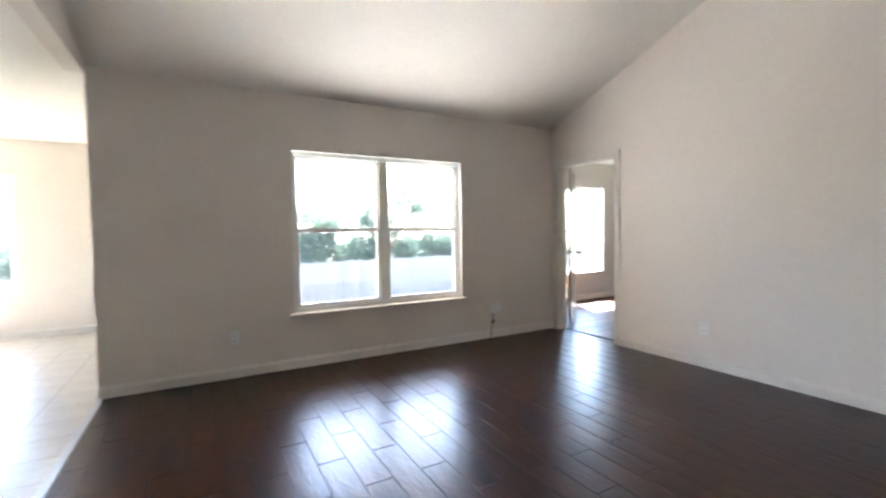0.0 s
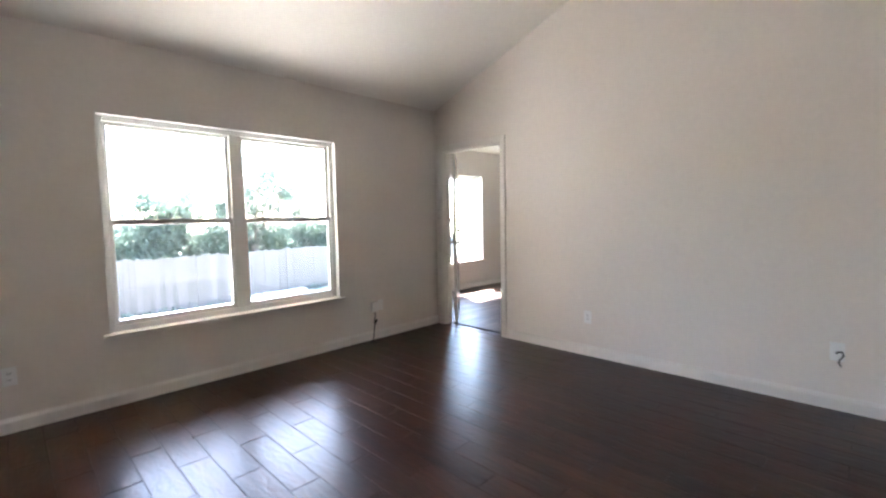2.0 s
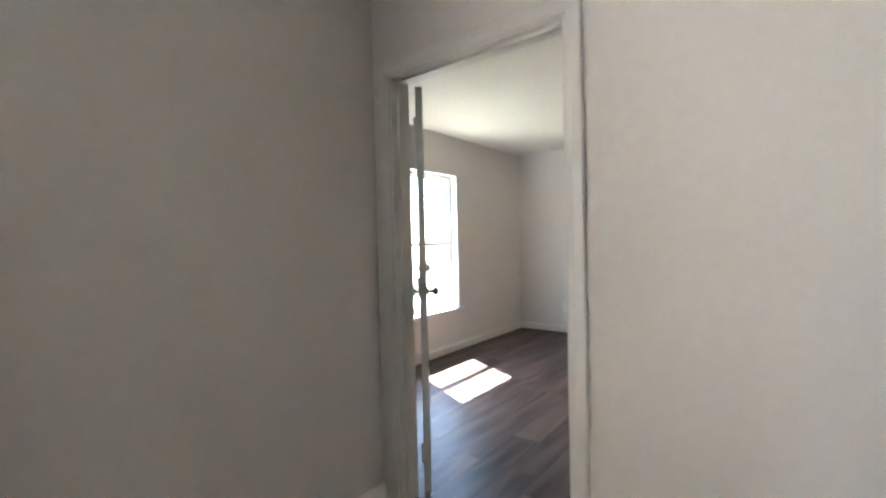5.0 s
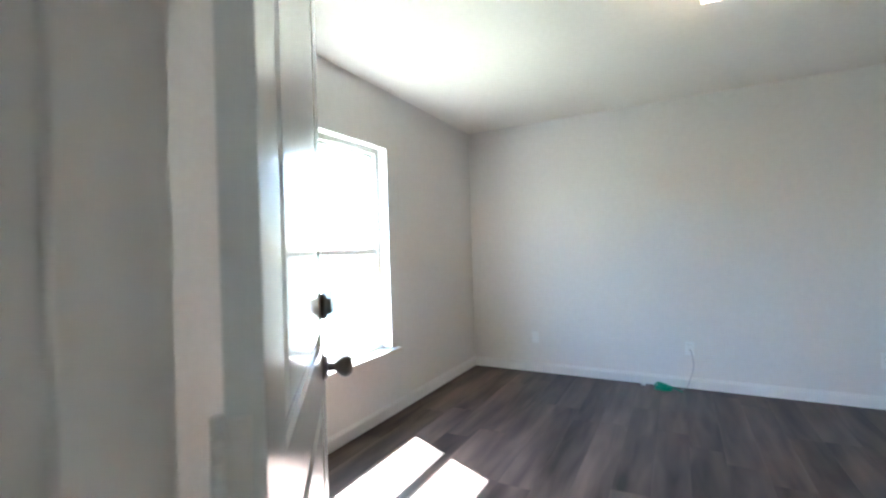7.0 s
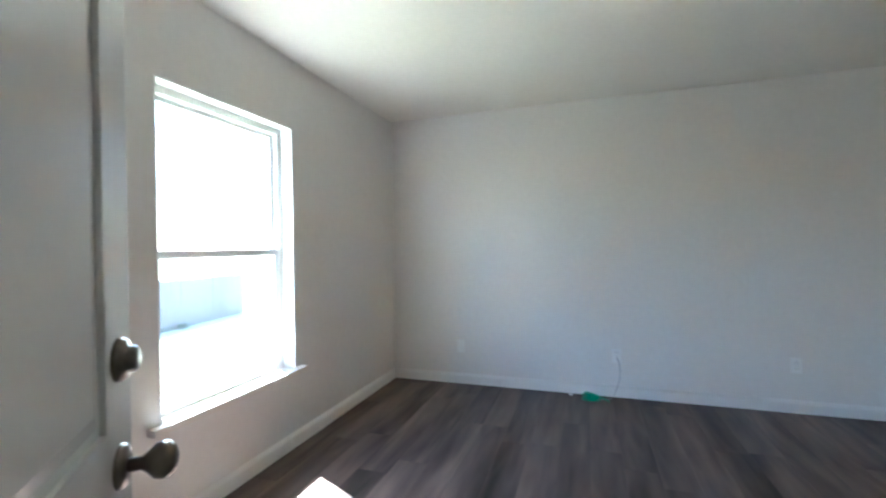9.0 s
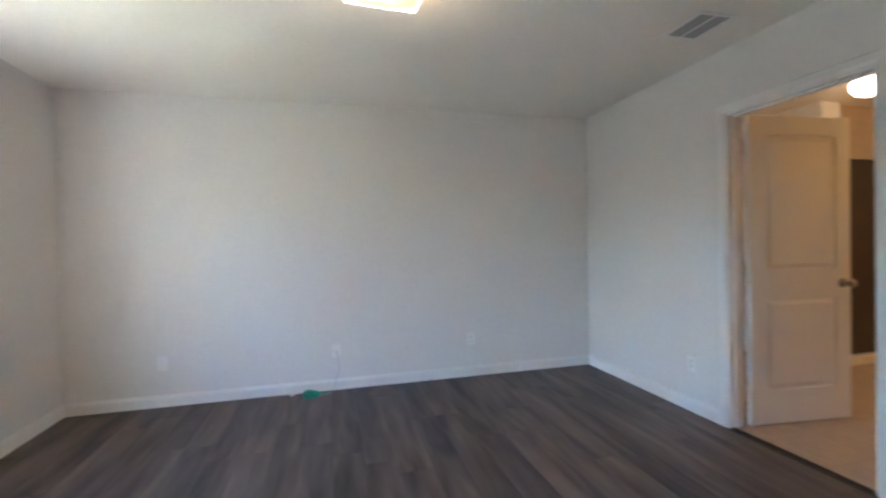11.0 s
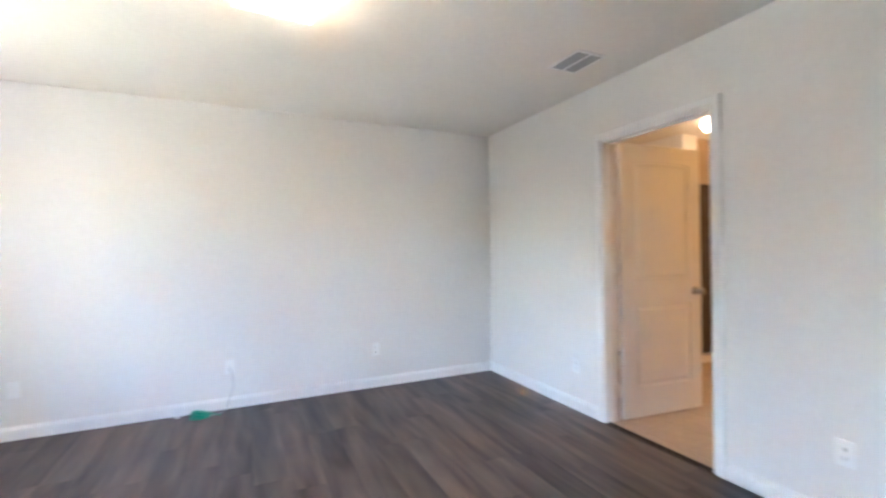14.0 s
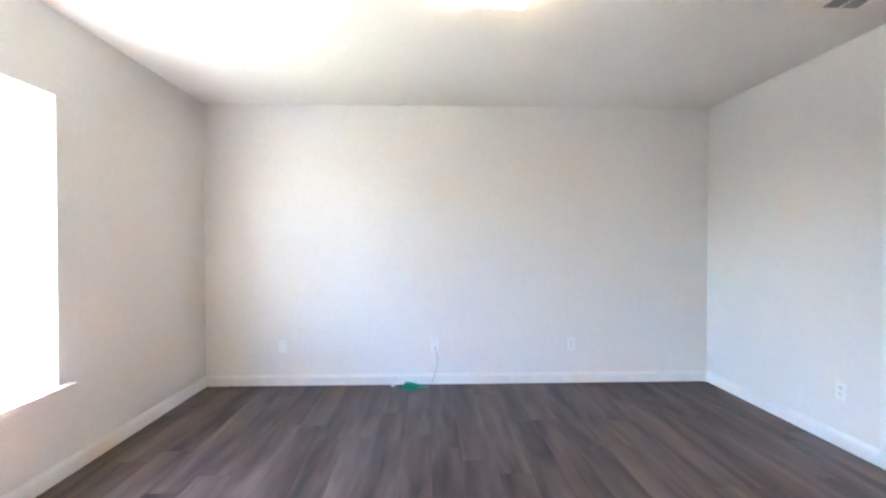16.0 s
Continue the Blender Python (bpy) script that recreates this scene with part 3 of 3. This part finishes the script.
part("finial", lathe(bmesh.new(), [(0.004, -0.104), (0.009, -0.098), (0.010, -0.092), (0.006, -0.085), (0.004, -0.03)], None, 14), BRONZE, lamp)
for dx in (-0.06, 0.06):
    part("bulb", lathe(bmesh.new(), [(0.012, -0.028), (0.016, -0.036), (0.022, -0.05), (0.016, -0.064), (0.004, -0.068)], Matrix.Translation((dx, 0, 0)), 14), GLOBE, lamp)
pl = new("ceiling_light_glow", bpy.data.lights.new("ceiling_light_glow", "POINT"))
pl.data.energy, pl.data.color, pl.data.shadow_soft_size = 0.45, (1.0, 0.70, 0.40), 0.012
pl.location = (2.20, -0.80, H - 0.062)

vent = empty("ceiling_vent", pose(2.305, -2.583, H), "white stamped-metal ceiling register with grey louvres", "vent")
a, b = 0.142, 0.118
part("frame", boxes((-a, a, -b, -b + 0.022, -0.008, 0), (-a, a, b - 0.022, b, -0.008, 0), (-a, -a + 0.022, -b + 0.022, b - 0.022, -0.008, 0), (a - 0.022, a, -b + 0.022, b - 0.022, -0.008, 0), (-a + 0.022, a - 0.022, -0.006, 0.006, -0.0075, 0), bevel=0.002), VINYL, vent)
part("backing", boxes((-a + 0.02, a - 0.02, -b + 0.02, b - 0.02, -0.0012, -0.0004)), SLOT, vent)
for s in (-1, 1):
    for k in range(11):
        x = -a + 0.03 + k * (2 * a - 0.06) / 10
        bm = boxes((-0.008, 0.008, -0.041, 0.041, -0.0008, 0.0008))
        sl = part("slat", bm, VENTDARK, vent)
        sl.matrix_basis = pose(x, s * 0.05, -0.005, 0, 25, 0)

# ---- bathroom ----
globe = empty("globe_light", pose(2.63, -4.45, H), "lit white glass globe ceiling light", "ceiling light")
part("canopy", lathe(bmesh.new(), [(0.06, -0.02), (0.075, -0.016), (0.08, 0)]), BRONZE, globe)
part("globe", lathe(bmesh.new(), [(0.05, -0.018), (0.085, -0.04), (0.1, -0.075), (0.098, -0.11), (0.075, -0.15), (0.04, -0.168), (0.005, -0.173)]), GLOBE, globe)
gl = new("globe_light_glow", bpy.data.lights.new("globe_light_glow", "POINT"))
gl.data.energy, gl.data.color, gl.data.shadow_soft_size = 0.06, (1.0, 0.42, 0.10), 0.09
gl.location = (2.63, -4.45, H - 0.27)


# Unseen lamp, assumed and placed to give the bathroom door its warm light.
van = empty("vanity_fill_light", pose(1.1, -6.05, 2.0, 0, 0, 0), "assumed vanity light bar with three round bulbs, unseen, warming the door", "wall light")
part("backplate", boxes((-0.3, 0.3, 0, 0.025, -0.05, 0.05), bevel=0.004), NICKEL, van)
for k in (-0.2, 0.0, 0.2):
    part("bulb", lathe(bmesh.new(), [(0.015, 0.026), (0.03, 0.035), (0.045, 0.06), (0.042, 0.085), (0.02, 0.105), (0.003, 0.108)], pose(k, 0, 0, -90), 16), GLOBE, van)
vl = new("vanity_fill_glow", bpy.data.lights.new("vanity_fill_glow", "POINT"))
vl.data.energy, vl.data.color, vl.data.shadow_soft_size = 0.58, (1.0, 0.45, 0.065), 0.08
vl.location = (1.1, -5.83, 1.98)
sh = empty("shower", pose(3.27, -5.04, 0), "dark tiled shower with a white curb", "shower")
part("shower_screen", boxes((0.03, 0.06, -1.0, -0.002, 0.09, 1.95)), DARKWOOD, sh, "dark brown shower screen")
part("curb", boxes((-0.03, 0.08, -1.0, -0.002, 0, 0.09), bevel=0.012), TUB, sh, "white shower curb")

# ---- outdoors ----
def ground_z(y):
    return -0.16 if y < 4 else (-0.16 - (y - 4) * 0.196 if y < 9.5 else -1.24)


bm = bmesh.new()
prism(bm, [(-400, -0.16), (4, -0.16), (9.5, -1.24), (400, -1.24), (400, -3), (-400, -3)], "x", -400, 400)
structure("ground", bm, GRASS, "dry sunlit back lawn sloping to the fence", "ground")
structure("patio", boxes((LX - 0.2, 0.0, 0.15, 3.6, -0.3, -0.04), bevel=0.01), CONCRETE, "pale concrete patio slab under the porch", "patio")
structure("slab", boxes((KW, BX, LY, 0.15, -0.3, -0.02), (T, BX, 0.15, BN, -0.3, -0.02), (KW, LX, 0.15, KN, -0.3, -0.02)), CONCRETE, "concrete foundation slab", "slab")
porch = empty("porch_roof", pose(0, 0, 0), "porch roof with an orange-stained beam", "porch roof")
part("beam", boxes((LX + 0.16, -0.002, 1.6, 1.72, 2.21, 2.42), bevel=0.004), SOFFIT, porch, "orange-stained wooden beam")
part("porch_ceiling", boxes((LX + 0.16, -0.002, 0.152, 1.6, 2.425, 2.45)), STUCCO, porch)
part("roof_deck", boxes((LX + 0.16, -0.002, 0.152, 1.95, 2.46, 2.6)), SHINGLE, porch)
part("post", boxes((LX + 0.2, LX + 0.31, 1.605, 1.715, -0.04, 2.208), bevel=0.006), SOFFIT, porch)
eave = empty("eave", pose(0, 0, 0), "bedroom roof edge with soffit and fascia", "roof edge")
part("soffit", boxes((T, BX + 0.3, BN + 0.172, BN + 0.45, 2.30, 2.33)), STUCCO, eave)
part("fascia", boxes((T, BX + 0.3, BN + 0.45, BN + 0.475, 2.27, 2.46)), SOFFIT, eave)

FENCE_A = 8.0
fence = empty("fence", pose(-2.0, 10.2, -1.25, 0, 0, FENCE_A), "weathered grey cedar privacy fence", "fence")
rng = random.Random(4)
shapes = []
for k in range(4):
    w, h = 0.1425 - 0.001 * k, 1.55 + 0.012 * k
    bm = bmesh.new()
    prism(bm, [(-w / 2, 0), (w / 2, 0), (w / 2, h - 0.04), (w / 2 - 0.03, h), (-w / 2 + 0.03, h), (-w / 2, h - 0.04)], "y", 0, 0.016)
    me = bpy.data.meshes.new("picket")
    bm.to_mesh(me)
    bm.free()
    me.materials.append(PICKET)
    shapes.append(me)
for k in range(190):
    p = new("picket", shapes[rng.randrange(4)])
    p.parent = fence
    p.matrix_basis = pose(-11 + k * 0.143, rng.uniform(-0.006, 0.006), rng.uniform(-0.03, 0.01), rng.uniform(-0.4, 0.4), rng.uniform(-0.1, 0.1), 0)
for z in (0.3, 1.2):
    part("rail", boxes((-11.1, 16.3, 0.026, 0.064, z, z + 0.09)), PICKET, fence)
for k in range(12):
    part("post", boxes((-11 + k * 2.44, -10.91 + k * 2.44, 0.066, 0.155, 0, 1.4)), PICKET, fence)


def leaf_cloud(bm, centre, radii, count, size, rg):
    for _ in range(count):
        d = Vector((rg.gauss(0, 1), rg.gauss(0, 1), rg.gauss(0, 1))).normalized()
        r = rg.uniform(0.55, 1.05)
        c = Vector(centre) + Vector((d.x * radii[0], d.y * radii[1], d.z * radii[2])) * r
        u = Vector((rg.gauss(0, 1), rg.gauss(0, 1), rg.gauss(0, 1))).normalized()
        w = u.orthogonal().normalized()
        s = size * rg.uniform(0.6, 1.4)
        q = [bm.verts.new(c + u * s), bm.verts.new(c + w * s * 0.45), bm.verts.new(c - u * s), bm.verts.new(c - w * s * 0.45)]
        bm.faces.new(q)


def tree(x, y, height, spread, seed, material, label):
    rg = random.Random(seed)
    th = empty("tree", pose(x, y, ground_z(y)), label, "tree", "trees behind the fence")
    bm, cr = bmesh.new(), bmesh.new()
    fork = height * 0.22
    tube(bm, smooth_path([(0, 0, -0.1), (0.06, 0.03, fork * 0.5), (0.0, 0.05, fork)], 4), 0.13)
    trunk = part("trunk", bm, BARK, th)
    for k in range(7):
        a = k * 2.4 + rg.uniform(-0.4, 0.4)
        reach = spread * rg.uniform(0.35, 0.8)
        end = (reach * math.cos(a), reach * math.sin(a), fork + (height - fork) * rg.uniform(0.15, 0.85))
        lb = tube(bmesh.new(), smooth_path([(0, 0.05, fork * 0.85), (end[0] * 0.4, end[1] * 0.4, fork + (end[2] - fork) * 0.6), end], 4), 0.05, 6)
        part("limb", lb, BARK, th)
        for _ in range(12):
            c = (end[0] + rg.gauss(0, spread * 0.32), end[1] + rg.gauss(0, spread * 0.32), end[2] + rg.gauss(0, height * 0.08))
            s = spread * rg.uniform(0.14, 0.3)
            leaf_cloud(cr, c, (s, s, s * 0.7), 105, 0.08, rg)
    part("crown", cr, material, th)


for k, (x, y, h, s) in enumerate(((4.1, 15.5, 5.6, 2.0), (0.6, 16, 4.2, 1.5), (-4.2, 17, 3.9, 1.4), (8.5, 17, 4.6, 1.9), (-9, 17, 4.4, 1.9), (-14, 18, 5, 2.5))):
    tree(x, y, h, s, 20 + k, LEAFB if k % 2 else LEAF, "pale green leafy tree behind the fence")
rg = random.Random(9)
bm = bmesh.new()
for k in range(95):
    for z in (0.6, -0.15):
        leaf_cloud(bm, (-12 + k * 0.25, 13.4 + k * 0.035 + rg.uniform(-0.3, 0.5), z + rg.uniform(-0.35, 0.45)), (0.5, 0.5, 0.55), 210, 0.1, rg)
tagged(part("hedge", bm, LEAFB), "overgrown green shrubs along the fence", "shrubs", kind="stuff")

rg = random.Random(31)
bm = bmesh.new()
for k in range(150):
    u = rg.uniform(-10, 13)
    leaf_cloud(bm, (-2 + u * 0.99 + 0.02, 9.98 + u * 0.139, -1.16), (0.16, 0.12, 0.10), 12, 0.05, rg)
tagged(part("grass_tufts", bm, LEAFB), "green tufts of grass along the fence foot", "grass", kind="stuff")
for k in range(7):
    bm = bmesh.new()
    bmesh.ops.create_icosphere(bm, subdivisions=2, radius=0.5)
    for v in bm.verts:
        v.co *= 1 + 0.35 * noise.noise(v.co * 2.2 + Vector((k * 7.1, 0, 0)))
        v.co = Vector((v.co.x * 0.42, v.co.y * 0.32, v.co.z * 0.24))
    st = tagged(part("stone", bm, STONE), "pale rough garden stone lying by the fence", "stone", "garden stones")
    st.location = (1.7 + k * 0.34, 10.45 + 0.05 * k + rg.uniform(-0.1, 0.1), ground_z(11.3) + 0.05)
    st.rotation_euler = (0, 0, rg.uniform(0, 6))

# ---- floor pieces ----
def piece_mesh(name, w, d, t, material, chamfer):
    """A board or tile with eased upper edges, its origin at the middle of its top."""
    bm = bmesh.new()
    rings = []
    for inset, z in ((0, -t), (0, -chamfer), (chamfer, 0)):
        rings.append([bm.verts.new((sx * (w / 2 - inset), sy * (d / 2 - inset), z)) for sx, sy in ((-1, -1), (1, -1), (1, 1), (-1, 1))])
    for a, b in zip(rings, rings[1:]):
        for k in range(4):
            bm.faces.new((a[k], a[(k + 1) % 4], b[(k + 1) % 4], b[k]))
    bm.faces.new(rings[-1])
    me = bpy.data.meshes.new(name)
    bm.to_mesh(me)
    bm.free()
    me.materials.append(material)
    return me


def lay(name, parent, cells, thick, material, joint, limit=300, chamfer=0.0018):
    """Cells (x0, x1, y0, y1): the first ones as pieces of their own, the others joined."""
    cache, rest = {}, []
    for i, (x0, x1, y0, y1) in enumerate(cells):
        w, d = round(x1 - x0 - joint, 4), round(y1 - y0 - joint, 4)
        if w < 0.01 or d < 0.01:
            continue
        if i >= limit:
            rest.append((x0 + joint / 2, x1 - joint / 2, y0 + joint / 2, y1 - joint / 2, -thick, 0))
            continue
        if (w, d) not in cache:
            cache[w, d] = piece_mesh(name, w, d, thick, material, chamfer)
        ob = new(name, cache[w, d])
        ob.parent = parent
        ob.location = ((x0 + x1) / 2, (y0 + y1) / 2, 0)
    if rest:
        verts, faces = [], []
        for a, b, c, d, lo, hi in rest:
            n = len(verts)
            verts += [(a, c, lo), (b, c, lo), (b, d, lo), (a, d, lo), (a, c, hi), (b, c, hi), (b, d, hi), (a, d, hi)]
            faces += [(n + 4, n + 5, n + 6, n + 7), (n, n + 1, n + 5, n + 4), (n + 1, n + 2, n + 6, n + 5), (n + 2, n + 3, n + 7, n + 6), (n + 3, n, n + 4, n + 7)]
        me = bpy.data.meshes.new("outer_" + name)
        me.from_pydata(verts, [], faces)
        me.materials.append(material)
        ob = new("outer_" + name + "s", me)
        ob.parent = parent
        tagged(ob, kind="stuff")


def rows_of(x0, x1, y0, y1, pitch, length, px, starts, along):
    """Staggered courses; starts gives the joint of each course."""
    cells = []
    lo, hi, a0, a1 = (x0, x1, y0, y1) if along == "y" else (y0, y1, x0, x1)
    k = math.floor((lo - px) / pitch)
    while px + k * pitch < hi:
        c0, c1 = max(lo, px + k * pitch), min(hi, px + (k + 1) * pitch)
        s = starts(k)
        j = math.floor((a0 - s) / length)
        while s + j * length < a1:
            d0, d1 = max(a0, s + j * length), min(a1, s + (j + 1) * length)
            cells.append((c0, c1, d0, d1) if along == "y" else (d0, d1, c0, c1))
            j += 1
        k += 1
    return cells


fl = structure("floor_living", boxes((LX, 0.0, LY, 0.0, -0.02, -0.0022), (0.0, T, D0 + 0.018, D1 - 0.018, -0.02, -0.0022)), GROUT, "dark brown wood-look plank tile with thin grout joints", "floor")
cells = rows_of(LX + 0.03, -0.001, LY, -0.001, 0.1525, 0.6125, -3.065, lambda k: -1.193 if k % 2 == 0 else -1.505, "y")
cells += rows_of(0.002, T - 0.034, D0 + 0.019, D1 - 0.019, 0.1525, 0.6125, -3.065, lambda k: -1.193 if k % 2 == 0 else -1.505, "y")
cells.sort(key=lambda c: -c[3])
lay("plank_tile", fl, cells, 0.008, TILE, 0.0036, 300, 0.0008)

fb = structure("floor_bedroom", boxes((T, BX, BS, BN, -0.02, -0.0012)), SUBFLOOR, "grey-brown vinyl plank floor running towards the far wall", "floor")
rg = random.Random(12)
offs = [rg.uniform(0, 1.22) for _ in range(60)]
lay("vinyl_plank", fb, rows_of(T, BX - 0.023, BS + 0.021, BN - 0.001, 0.178, 1.22, 0.02, lambda k: offs[k % 60], "x"), 0.006, PLANK, 0.0004, 300, 0.0005)

fk = structure("floor_kitchen", boxes((KW, LX - 0.012, LY, KN, -0.02, -0.0022)), BEIGEGROUT, "pale beige square floor tile", "floor")
cells = rows_of(KW, LX - 0.012, LY, KN, 0.305, 0.305, LX - 0.012, lambda k: -0.345, "y")
cells.sort(key=lambda c: (c[0] + 4.6) ** 2 + (c[2] - 0.6) ** 2)
lay("floor_tile", fk, cells, 0.008, BEIGE, 0.004, 200)
structure("trim_strip", boxes((LX - 0.012, LX + 0.03, LY, -0.001, -0.004, 0.005), bevel=0.002), STRIP, "metal transition strip between two floors", "trim")

fbt = structure("floor_bathroom", boxes((T, BX, -6.05, BS - T, -0.02, -0.0022), (B0 + 0.018, B1 - 0.018, BS - T, BS, -0.02, -0.0022)), BEIGEGROUT, "tan ceramic bathroom floor tile", "floor")
cells = rows_of(1.0, 3.9, -6.04, BS - T - 0.001, 0.33, 0.33, 1.0, lambda k: -6.04, "y")
cells.append((B0 + 0.019, B1 - 0.019, BS - T, BS - 0.037))
lay("bath_tile", fbt, cells, 0.008, BATHTILE, 0.003)
